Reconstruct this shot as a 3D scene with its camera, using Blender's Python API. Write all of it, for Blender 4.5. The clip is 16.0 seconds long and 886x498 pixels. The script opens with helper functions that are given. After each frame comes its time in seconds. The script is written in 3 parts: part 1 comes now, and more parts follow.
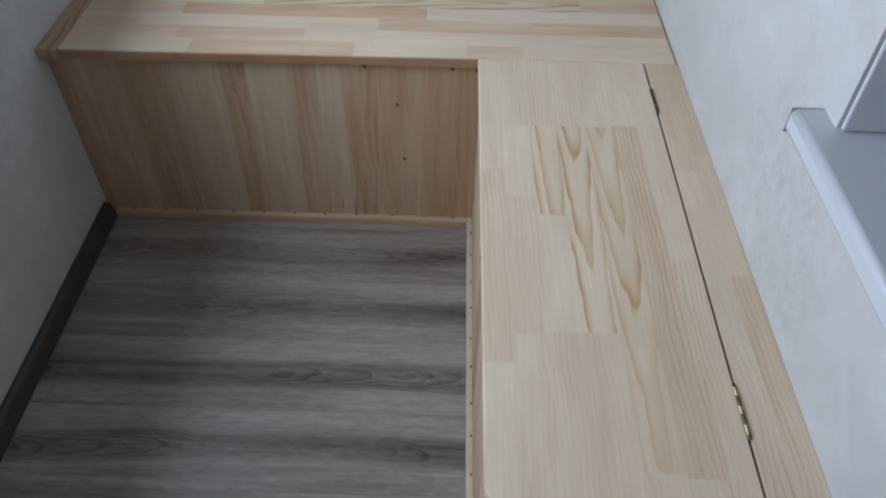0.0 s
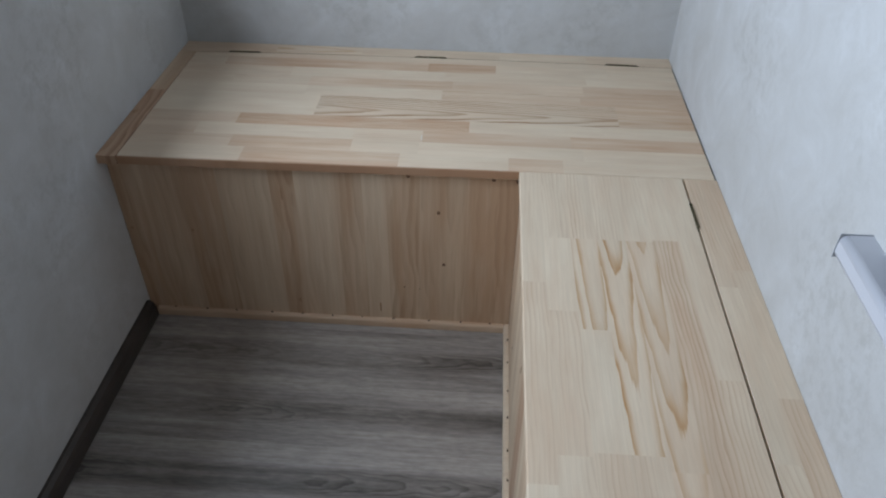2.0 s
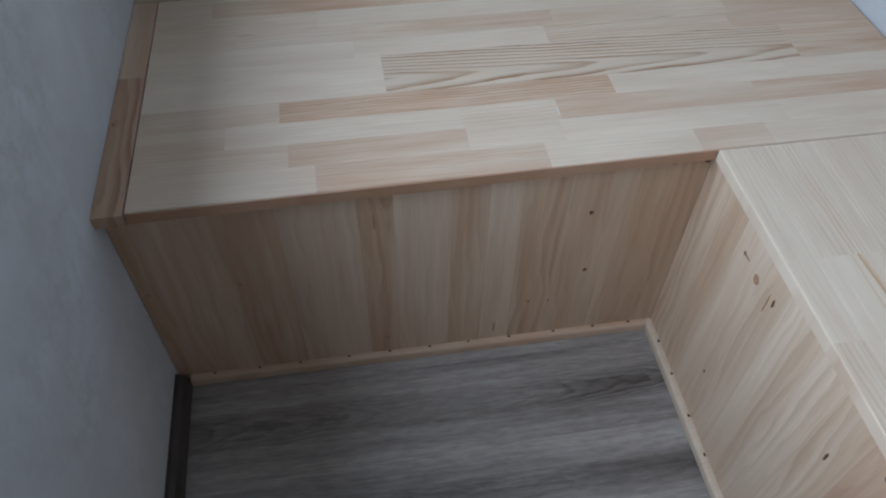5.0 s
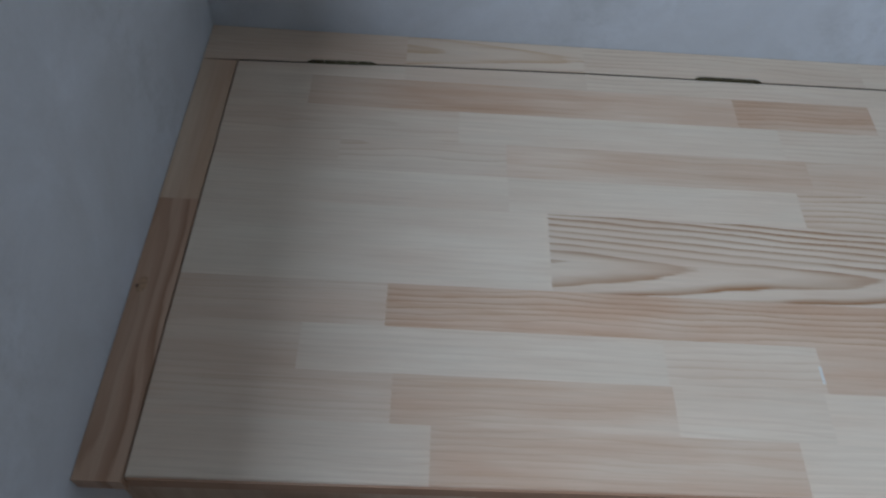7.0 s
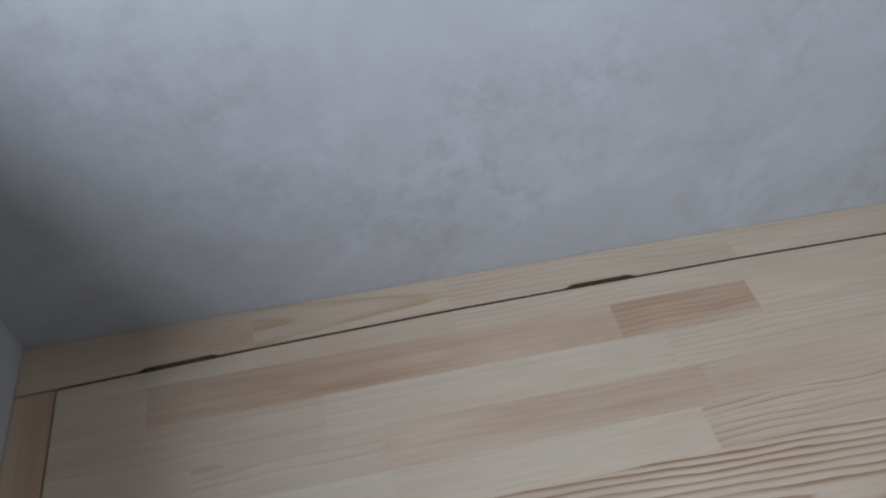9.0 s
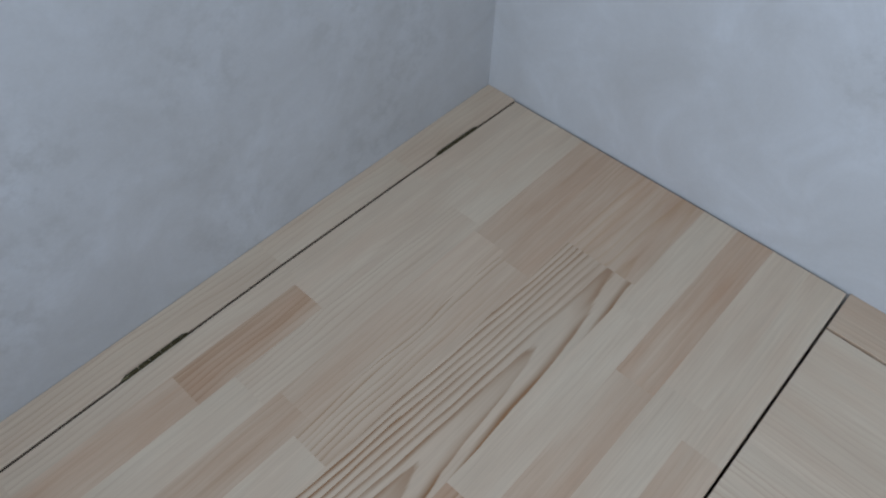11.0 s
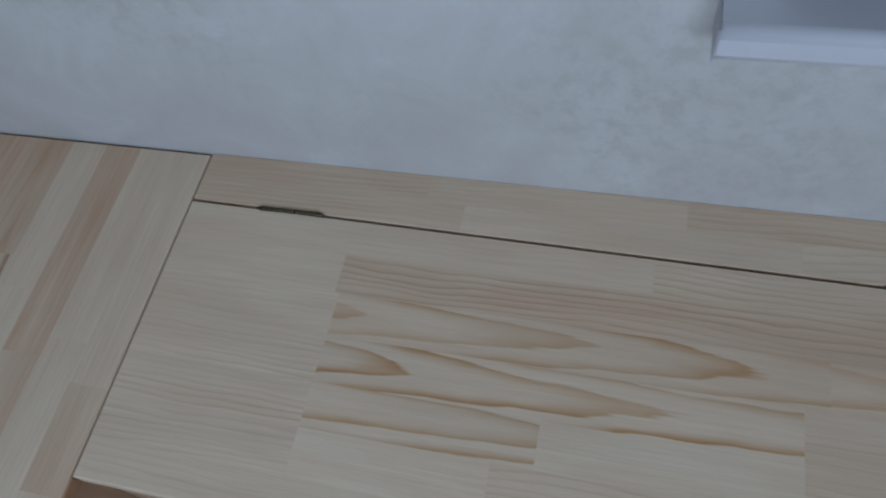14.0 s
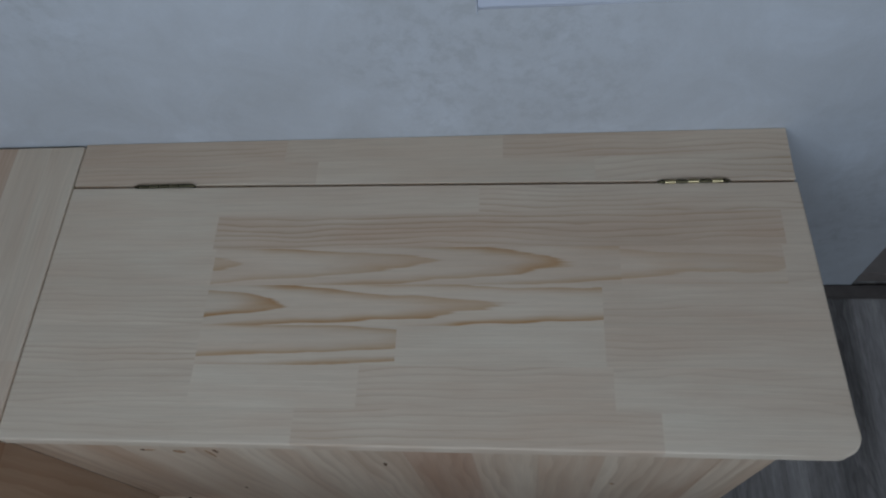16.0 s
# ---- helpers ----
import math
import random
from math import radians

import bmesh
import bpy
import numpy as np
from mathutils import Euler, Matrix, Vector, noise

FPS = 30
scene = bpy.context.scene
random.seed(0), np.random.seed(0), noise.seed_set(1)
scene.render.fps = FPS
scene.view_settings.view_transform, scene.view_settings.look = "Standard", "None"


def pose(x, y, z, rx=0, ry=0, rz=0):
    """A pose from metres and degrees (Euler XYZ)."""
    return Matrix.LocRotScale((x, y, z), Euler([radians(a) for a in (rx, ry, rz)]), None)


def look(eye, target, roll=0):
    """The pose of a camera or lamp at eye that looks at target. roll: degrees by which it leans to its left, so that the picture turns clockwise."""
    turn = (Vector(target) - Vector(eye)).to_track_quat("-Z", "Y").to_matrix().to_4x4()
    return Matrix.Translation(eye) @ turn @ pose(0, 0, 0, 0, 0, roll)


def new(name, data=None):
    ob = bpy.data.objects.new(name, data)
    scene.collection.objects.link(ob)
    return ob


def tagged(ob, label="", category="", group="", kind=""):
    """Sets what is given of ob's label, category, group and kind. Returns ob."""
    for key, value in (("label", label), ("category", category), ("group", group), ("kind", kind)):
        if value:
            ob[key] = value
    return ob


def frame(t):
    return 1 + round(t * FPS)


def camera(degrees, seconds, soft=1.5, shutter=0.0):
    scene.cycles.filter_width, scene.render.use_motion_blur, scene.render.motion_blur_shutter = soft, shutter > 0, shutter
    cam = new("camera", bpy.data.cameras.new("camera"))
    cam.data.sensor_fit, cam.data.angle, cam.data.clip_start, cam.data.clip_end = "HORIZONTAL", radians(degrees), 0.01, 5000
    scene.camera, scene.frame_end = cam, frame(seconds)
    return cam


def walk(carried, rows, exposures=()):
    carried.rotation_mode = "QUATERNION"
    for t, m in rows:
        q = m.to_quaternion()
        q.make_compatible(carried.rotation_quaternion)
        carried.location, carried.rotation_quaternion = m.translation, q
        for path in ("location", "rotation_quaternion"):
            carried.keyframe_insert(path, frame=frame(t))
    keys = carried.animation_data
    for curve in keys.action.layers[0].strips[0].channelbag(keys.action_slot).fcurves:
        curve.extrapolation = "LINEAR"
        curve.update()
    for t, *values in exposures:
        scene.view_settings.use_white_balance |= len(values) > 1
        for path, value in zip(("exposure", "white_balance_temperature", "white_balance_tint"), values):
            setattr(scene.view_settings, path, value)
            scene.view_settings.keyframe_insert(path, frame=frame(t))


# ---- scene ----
cam = camera(61.7, 16.0, soft=2.1, shutter=0.2)
PATH = [
    (0, (-0.047, -1.15, 1.13), (-0.055, 0.236, -0.312), 1.5),
    (0.5, (-0.06, -1.145, 1.142), (-0.12, 0.367, -0.166), 0.7),
    (1, (-0.067, -1.14, 1.152), (-0.141, 0.414, -0.106), 0.3),
    (1.5, (-0.07, -1.138, 1.152), (-0.151, 0.419, -0.1), 0.6),
    (2, (-0.07, -1.139, 1.152), (-0.161, 0.414, -0.104), 0.8),
    (2.5, (-0.095, -1.121, 1.16), (-0.175, 0.419, -0.113), 1.5),
    (3, (-0.227, -1.041, 1.135), (-0.176, 0.424, -0.225), 1.0),
    (3.5, (-0.361, -0.952, 1.113), (-0.324, 0.424, -0.338), -1.4),
    (3.7, (-0.387, -0.918, 1.11), (-0.37, 0.462, -0.338), -1.9),
    (5.8, (-0.48, -0.446, 1.018), (-0.143, 0.736, -0.56), 1.4),
    (6, (-0.447, -0.388, 1.006), (-0.102, 0.783, -0.579), 1.0),
    (6.5, (-0.439, -0.24, 0.992), (-0.253, 0.909, -0.635), 2.4),
    (7, (-0.531, -0.176, 0.98), (-0.476, 0.966, -0.661), 5.3),
    (7.5, (-0.628, -0.109, 0.981), (-0.613, 1.058, -0.643), 5.6),
    (8, (-0.665, -0.057, 1.003), (-0.635, 1.208, -0.545), 4.0),
    (8.5, (-0.625, -0.014, 1.021), (-0.421, 1.32, -0.456), 3.6),
    (9, (-0.467, 0.013, 1.027), (-0.181, 1.32, -0.459), -0.1),
    (9.2, (-0.432, 0.037, 1.033), (-0.047, 1.304, -0.466), 1.4),
    (11.3, (-0.269, 0.002, 1.054), (0.738, 0.775, -0.491), -0.2),
    (11.5, (-0.242, -0.034, 1.058), (0.786, 0.7, -0.493), -1.9),
    (12, (-0.158, -0.15, 1.05), (0.852, 0.537, -0.534), -5.6),
    (12.5, (-0.083, -0.269, 1.023), (0.907, 0.409, -0.577), -9.8),
    (13, (-0.06, -0.348, 1.012), (0.924, 0.34, -0.588), -12.9),
    (13.5, (-0.058, -0.385, 1.02), (0.876, 0.205, -0.647), -16.4),
    (14, (-0.053, -0.436, 1.035), (0.853, 0.007, -0.692), -15.8),
    (14.5, (-0.059, -0.512, 1.013), (0.878, -0.132, -0.713), -16.5),
    (15, (-0.074, -0.544, 1.015), (0.843, -0.194, -0.727), -16.0),
    (15.5, (-0.107, -0.546, 1.069), (0.832, -0.308, -0.68), -12.7),
    (16, (-0.146, -0.523, 1.111), (0.759, -0.305, -0.66), -12.5),
]
# the exposure closes as the view turns to the lit house wall
EXPOSURE = [(0, -0.14, 6560, 9.5), (2, -0.13, 6570, 9.5), (3.0, -0.16, 6500, 9.5), (3.7, -0.14, 6350, 10), (5.8, -0.12, 5870, 10), (6.5, -0.31, 5830, 10), (7, -0.39, 5870, 10),
            (7.5, -0.33, 6080, 12), (8, -0.26, 5900, 10), (8.5, -0.26, 6260, 13), (9.2, -0.36, 6480, 13), (11.3, -0.53, 6200, 10.5), (12.5, -0.81, 6080, 9.5), (13.5, -0.87, 6080, 9.5), (16, -1.14, 6090, 9.3)]
walk(cam, [(t, look(eye, target, roll)) for t, eye, target, roll in PATH], EXPOSURE)

# ---- world and light ----
world = bpy.data.worlds.new("world")
scene.world = world
world.use_nodes = True
sky = world.node_tree.nodes.new("ShaderNodeTexSky")
sky.sky_type, sky.sun_disc = "NISHITA", False
sky.sun_elevation, sky.sun_rotation = radians(38), radians(100)
world.node_tree.links.new(sky.outputs["Color"], world.node_tree.nodes["Background"].inputs["Color"])
world.node_tree.nodes["Background"].inputs["Strength"].default_value = 0.05

# sky light that enters through the big loggia window
lamp = bpy.data.lights.new("window_light", "AREA")
lamp.shape, lamp.size, lamp.size_y = "RECTANGLE", 1.5, 0.52
lamp.energy, lamp.color = 25.5, (0.78, 0.91, 1.10)
window_light = new("window_light", lamp)
window_light.matrix_world = look((-0.93, -0.52, 1.1), (1.0, -0.52, 1.0))


# ---- materials ----
def mat(name, rough=0.6, spec=0.5):
    m = bpy.data.materials.new(name)
    m.use_nodes = True
    nt = m.node_tree
    b = nt.nodes["Principled BSDF"]
    b.inputs["Roughness"].default_value = rough
    b.inputs["Specular IOR Level"].default_value = spec
    return m, nt, b


def node(nt, kind, **kw):
    n = nt.nodes.new(kind)
    for k, v in kw.items():
        if k == "op":
            n.operation = v
    return n


def calc(nt, op, a, b=None, c=None):
    n = nt.nodes.new("ShaderNodeMath")
    n.operation = op
    for i, v in enumerate((a, b, c)):
        if v is None:
            continue
        if isinstance(v, (int, float)):
            n.inputs[i].default_value = v
        else:
            nt.links.new(v, n.inputs[i])
    return n.outputs[0]


def vec(nt, x, y, z):
    n = nt.nodes.new("ShaderNodeCombineXYZ")
    for i, v in enumerate((x, y, z)):
        if isinstance(v, (int, float)):
            n.inputs[i].default_value = v
        else:
            nt.links.new(v, n.inputs[i])
    return n.outputs[0]


def noise_tex(nt, at, scale=1.0, detail=3.0, rough=0.55, distortion=0.0):
    n = nt.nodes.new("ShaderNodeTexNoise")
    n.inputs["Scale"].default_value, n.inputs["Detail"].default_value = scale, detail
    n.inputs["Roughness"].default_value, n.inputs["Distortion"].default_value = rough, distortion
    nt.links.new(at, n.inputs["Vector"])
    return n.outputs["Fac"]


def ramp(nt, fac, stops):
    n = nt.nodes.new("ShaderNodeValToRGB")
    e = n.color_ramp.elements
    while len(e) < len(stops):
        e.new(0.5)
    for el, (p, c) in zip(e, stops):
        el.position = p
        el.color = (c, c, c, 1) if isinstance(c, (int, float)) else (*c, 1)
    nt.links.new(fac, n.inputs["Fac"])
    return n.outputs["Color"]


def mix(nt, fac, a, b, blend="MIX"):
    n = nt.nodes.new("ShaderNodeMix")
    n.data_type, n.blend_type = "RGBA", blend
    for i, v in ((0, fac), (6, a), (7, b)):
        if isinstance(v, (int, float)):
            n.inputs[i].default_value = v
        elif isinstance(v, tuple):
            n.inputs[i].default_value = (*v, 1)
        else:
            nt.links.new(v, n.inputs[i])
    return n.outputs[2]


def bump(nt, bsdf, height, strength, dist):
    n = nt.nodes.new("ShaderNodeBump")
    n.inputs["Strength"].default_value, n.inputs["Distance"].default_value = strength, dist
    nt.links.new(height, n.inputs["Height"])
    nt.links.new(n.outputs["Normal"], bsdf.inputs["Normal"])


def object_xyz(nt):
    tc = nt.nodes.new("ShaderNodeTexCoord")
    sp = nt.nodes.new("ShaderNodeSeparateXYZ")
    nt.links.new(tc.outputs["Object"], sp.inputs[0])
    return tc.outputs["Object"], sp.outputs[0], sp.outputs[1], sp.outputs[2]


def make_pine(name, light, warm, late, rings=150.0, cone=26.0, sharp=0.72, core=0.00003, wander=0.03, shift=None, least=0.04, cloudy=0.34, streak=6.0, dense=1.0):
    """Bare pine staves. The object's colour holds: warmth, strength of the grain, heart of the rings across, taper of the rings.
    dense: how much closer the rings lie on the far side of the heart."""
    m, nt, b = mat(name, 0.52, 0.35)
    _, u, v, w = object_xyz(nt)
    info = nt.nodes.new("ShaderNodeObjectInfo")
    sp = nt.nodes.new("ShaderNodeSeparateColor")
    nt.links.new(info.outputs["Color"], sp.inputs[0])
    tone, strength, heart, taper = sp.outputs[0], sp.outputs[1], sp.outputs[2], info.outputs["Alpha"]
    seed = calc(nt, "MULTIPLY", info.outputs["Random"], 40.0)

    def mul(a, k):
        return calc(nt, "MULTIPLY", a, k)

    def grain(ku, kv, off, detail=2.0, rough=0.55):
        return noise_tex(nt, vec(nt, mul(u, ku), mul(v, kv), calc(nt, "ADD", seed, off)), 1.0, detail, rough)
    vv = calc(nt, "SUBTRACT", v, mul(calc(nt, "SUBTRACT", heart, 0.5), 0.3))
    slow = grain(4.0, 14.0, 0.0)
    wob = grain(11.0, 60.0, 3.0)
    fine = grain(14.0, 420.0, 0.0, 3.0, 0.7)
    hair = grain(4.0, 760.0, 5.0, 2.0, 0.6)
    pores = grain(60.0, 1500.0, 9.0, 1.0)
    r = calc(nt, "SQRT", calc(nt, "ADD", calc(nt, "MULTIPLY", vv, vv), core))
    r = calc(nt, "ADD", r, mul(calc(nt, "SUBTRACT", slow, 0.5), wander))
    r = calc(nt, "ADD", r, mul(calc(nt, "SUBTRACT", wob, 0.5), 0.006))
    if dense != 1.0:
        r = calc(nt, "ADD", r, mul(calc(nt, "MAXIMUM", calc(nt, "SUBTRACT", vv, 0.004), 0.0), dense - 1.0))
    phase = calc(nt, "ADD", mul(r, rings), mul(calc(nt, "MULTIPLY", taper, u), cone))
    phase = calc(nt, "ADD", phase, mul(fine, 0.22))
    line = ramp(nt, calc(nt, "FRACT", calc(nt, "ADD", phase, seed if shift is None else shift)), [(0.0, 0.03), (0.12, 0.0), (0.45, 0.06), (sharp, 0.34), (0.92, 1.0), (1.0, 0.03)])
    patchy = ramp(nt, grain(2.6, 30.0, 7.0), [(0.36, least), (0.64, 1.0)])
    cloud = ramp(nt, grain(streak, 34.0, 19.0, 3.0), [(0.35, 0.0), (0.75, 1.0)])
    # the warm tone of a stave thins out in long streaks and drifts along it
    thin = ramp(nt, grain(6.0, 75.0, 31.0, 3.0, 0.6), [(0.34, 0.6), (0.6, 1.05)])
    drift = ramp(nt, grain(5.0, 9.0, 43.0, 2.0), [(0.3, 0.68), (0.6, 1.15)])
    warmth = calc(nt, "MULTIPLY", calc(nt, "MULTIPLY", tone, thin), drift)
    # rusty resin streaks, long and narrow
    rust = calc(nt, "MULTIPLY", ramp(nt, grain(3.0, 95.0, 57.0, 3.0, 0.6), [(0.6, 0.0), (0.74, 1.0)]), calc(nt, "MULTIPLY_ADD", tone, 0.35, 0.08))
    col = mix(nt, calc(nt, "MINIMUM", calc(nt, "ADD", warmth, mul(cloud, cloudy)), 1.0), light, warm)
    col = mix(nt, rust, col, late)
    col = mix(nt, calc(nt, "MULTIPLY", calc(nt, "MULTIPLY", line, strength), patchy), col, late)
    col = mix(nt, 1.0, col, ramp(nt, fine, [(0.25, (0.935, 0.925, 0.915)), (0.72, (1.035, 1.035, 1.035))]), "MULTIPLY")
    col = mix(nt, 1.0, col, ramp(nt, hair, [(0.24, (0.96, 0.95, 0.94)), (0.55, (1.01, 1.01, 1.01))]), "MULTIPLY")
    col = mix(nt, 1.0, col, ramp(nt, pores, [(0.25, (0.965, 0.958, 0.95)), (0.4, (1.0, 1.0, 1.0))]), "MULTIPLY")
    col = mix(nt, 1.0, col, ramp(nt, slow, [(0.2, (0.91, 0.9, 0.89)), (0.8, (1.05, 1.05, 1.05))]), "MULTIPLY")
    nt.links.new(col, b.inputs["Base Color"])
    nt.links.new(calc(nt, "MULTIPLY_ADD", fine, 0.2, 0.42), b.inputs["Roughness"])
    bump(nt, b, calc(nt, "ADD", calc(nt, "ADD", fine, mul(line, 0.5)), mul(pores, 0.4)), 0.2, 0.0006)
    return m


PALE, PINK, LATE = (0.745, 0.626, 0.474), (0.59, 0.39, 0.256), (0.40, 0.21, 0.09)
PINE = make_pine("pine", PALE, PINK, LATE)
FLAME_PINE = make_pine("flame_pine", PALE, PINK, (0.48, 0.255, 0.095), 110.0, 15.0, 0.62, 0.0004, 0.012, 0.05, 0.35, 0.3)
LONG_FLAME = make_pine("long_flame_pine", PALE, PINK, (0.48, 0.255, 0.095), 110.0, 15.0, 0.62, 0.0004, 0.012, 0.57, 0.35, 0.3)
LINED_PINE = make_pine("lined_pine", PALE, PINK, (0.35, 0.18, 0.08), 84.0, 15.0, 0.6, 0.0004, 0.018, 0.3, 0.3, 0.3, dense=1.75)
PANEL_PINE = make_pine("panel_pine", (0.72, 0.58, 0.42), (0.565, 0.38, 0.245), (0.33, 0.175, 0.085), 60.0, 8.0, 0.4, 0.00003, 0.06, None, 0.0, 0.75, 2.2)
RED_PINE = make_pine("red_pine", (0.60, 0.43, 0.30), (0.47, 0.275, 0.165), (0.26, 0.12, 0.055), 60.0, 8.0, 0.4, 0.00003, 0.06, None, 0.2, 0.6, 2.2)


def make_plain(name, colour, rough, metal=0.0, vary=0.12, scale=60.0):
    m, nt, b = mat(name, rough)
    b.inputs["Metallic"].default_value = metal
    at, u, v, w = object_xyz(nt)
    n = noise_tex(nt, at, scale, 4.0)
    col = ramp(nt, n, [(0.25, tuple(c * (1 - vary) for c in colour)), (0.75, tuple(min(1, c * (1 + vary)) for c in colour))])
    nt.links.new(col, b.inputs["Base Color"])
    nt.links.new(calc(nt, "MULTIPLY_ADD", n, 0.2, max(0.02, rough - 0.1)), b.inputs["Roughness"])
    return m


KNOT = make_plain("knot_wood", (0.15, 0.075, 0.037), 0.6, 0, 0.5, 300)
PALE_KNOT = make_plain("pale_knot_wood", (0.42, 0.255, 0.14), 0.6, 0, 0.3, 300)
# also colours the strip that stands for shade in the lid's joint
NAIL_AND_GAP = make_plain("dark_nail_hole_and_gap", (0.055, 0.034, 0.02), 0.8, 0, 0.3, 300)
BRASS = make_plain("dull_brass", (0.37, 0.30, 0.16), 0.38, 1.0, 0.25, 160)
DARK_BRASS = make_plain("tarnished_brass", (0.10, 0.085, 0.045), 0.5, 0.9, 0.35, 200)
WHITE_PVC = make_plain("white_plastic", (0.53, 0.545, 0.59), 0.32, 0, 0.02, 25)
REVEAL = make_plain("reveal_plastic", (0.62, 0.63, 0.66), 0.35, 0, 0.02, 25)
SEAL = make_plain("grey_seal", (0.42, 0.43, 0.46), 0.7, 0, 0.15, 80)
DARK_TRIM = make_plain("dark_wood_plastic", (0.052, 0.042, 0.036), 0.5, 0, 0.3, 18)
TRIM_BROWN = make_plain("brown_floor_strip", (0.115, 0.095, 0.08), 0.5, 0, 0.25, 30)
THRESHOLD = make_plain("brown_threshold", (0.24, 0.20, 0.17), 0.5, 0, 0.25, 18)
FILLER = make_plain("wood_filler", (0.70, 0.66, 0.58), 0.8, 0, 0.06, 200)
# out of view; dark brown only to hold down bounced light
CEILING = make_plain("unseen_dark_ceiling", (0.2, 0.185, 0.165), 0.8, 0, 0.03, 6)


def make_wall():
    m, nt, b = mat("mottled_wallpaper", 0.72, 0.3)
    at, u, v, w = object_xyz(nt)
    big = noise_tex(nt, at, 4.0, 3.0, 0.5)
    mid = noise_tex(nt, at, 9.0, 7.0, 0.66, 0.6)
    spots = noise_tex(nt, at, 48.0, 4.0, 0.7)
    grain = noise_tex(nt, at, 320.0, 3.0, 0.6)
    col = ramp(nt, mid, [(0.34, (0.475, 0.472, 0.46)), (0.55, (0.517, 0.519, 0.514)), (0.7, (0.562, 0.57, 0.573))])
    veil = calc(nt, "MULTIPLY", ramp(nt, big, [(0.44, 0.0), (0.62, 1.0)]), ramp(nt, spots, [(0.46, 0.0), (0.64, 1.0)]))
    col = mix(nt, calc(nt, "MULTIPLY", veil, 0.4), col, (0.35, 0.342, 0.32))
    col = mix(nt, 1.0, col, ramp(nt, grain, [(0.3, 0.98), (0.7, 1.015)]), "MULTIPLY")
    nt.links.new(col, b.inputs["Base Color"])
    h = calc(nt, "ADD", calc(nt, "MULTIPLY", mid, 1.0), calc(nt, "MULTIPLY", grain, 0.3))
    bump(nt, b, h, 0.13, 0.0015)
    return m


WALL = make_wall()


def make_floor():
    m, nt, b = mat("grey_oak_laminate", 0.42, 0.45)
    _, u, v, w = object_xyz(nt)
    info = nt.nodes.new("ShaderNodeObjectInfo")
    seed = calc(nt, "MULTIPLY", info.outputs["Random"], 60.0)
    def mul(p, k):
        return calc(nt, "MULTIPLY", p, k)
    sway = noise_tex(nt, vec(nt, mul(u, 2.2), seed, 3.0), 1.0, 2.0)
    vv = calc(nt, "ADD", v, mul(calc(nt, "SUBTRACT", sway, 0.5), 0.035))
    square = mul(calc(nt, "MULTIPLY", vv, vv), 1000.0)
    bands = noise_tex(nt, vec(nt, mul(u, 1.6), mul(v, 22.0), seed), 1.0, 3.0, 0.55, 0.4)
    swell = noise_tex(nt, vec(nt, mul(u, 6.0), mul(v, 10.0), calc(nt, "ADD", seed, 11.0)), 1.0, 3.0)
    fine = noise_tex(nt, vec(nt, mul(u, 9.0), mul(v, 240.0), seed), 1.0, 3.0, 0.7)
    flake = noise_tex(nt, vec(nt, mul(u, 38.0), mul(v, 150.0), calc(nt, "ADD", seed, 5.0)), 1.0, 3.0, 0.65)
    # arched growth rings along the heart of each plank, fading towards its sides
    heart = ramp(nt, square, [(0.0, 1.0), (0.45, 0.75), (1.0, 0.3), (2.2, 0.0)])
    phase = calc(nt, "ADD", calc(nt, "ADD", calc(nt, "MULTIPLY_ADD", u, 11.0, mul(square, 3.4)), mul(swell, 6.5)), mul(fine, 0.4))
    ring = ramp(nt, calc(nt, "FRACT", phase), [(0.0, 0.0), (0.5, 0.3), (0.85, 1.0), (1.0, 0.0)])
    some = ramp(nt, noise_tex(nt, vec(nt, mul(u, 3.0), mul(v, 5.0), calc(nt, "ADD", seed, 23.0)), 1.0, 1.0), [(0.42, 0.1), (0.62, 1.0)])
    dark = calc(nt, "ADD", mul(heart, 0.34), mul(calc(nt, "MULTIPLY", calc(nt, "MULTIPLY", heart, ring), some), 0.42))
    dark = calc(nt, "ADD", dark, ramp(nt, bands, [(0.3, 0.55), (0.6, 0.0)]))
    dark = calc(nt, "ADD", dark, ramp(nt, flake, [(0.3, 0.12), (0.6, 0.0)]))
    col = mix(nt, calc(nt, "MINIMUM", dark, 1.0), (0.425, 0.385, 0.348), (0.1, 0.086, 0.074))
    col = mix(nt, 1.0, col, ramp(nt, fine, [(0.3, 0.8), (0.7, 1.1)]), "MULTIPLY")
    col = mix(nt, 1.0, col, ramp(nt, flake, [(0.3, 0.88), (0.7, 1.08)]), "MULTIPLY")
    nt.links.new(col, b.inputs["Base Color"])
    nt.links.new(calc(nt, "MULTIPLY_ADD", fine, 0.2, 0.25), b.inputs["Roughness"])
    bump(nt, b, fine, 0.15, 0.0004)
    return m


FLOOR = make_floor()
m_glass, nt_glass, b_glass = mat("window_glass", 0.02)
b_glass.inputs["Transmission Weight"].default_value = 1.0
b_glass.inputs["Base Color"].default_value = (0.95, 0.98, 0.97, 1)
GLASS = m_glass


# ---- mesh helpers ----
def mesh_of(name, bm, material):
    me = bpy.data.meshes.new(name)
    bm.normal_update()
    bm.to_mesh(me)
    bm.free()
    me.materials.append(material)
    return me


def part(name, bm, material, parent=None, label="", m=None):
    ob = new(name, mesh_of(name, bm, material))
    if parent is not None:
        ob.parent = parent
    if m is not None:
        ob.matrix_basis = m
    if label:
        tagged(ob, label)
    return ob


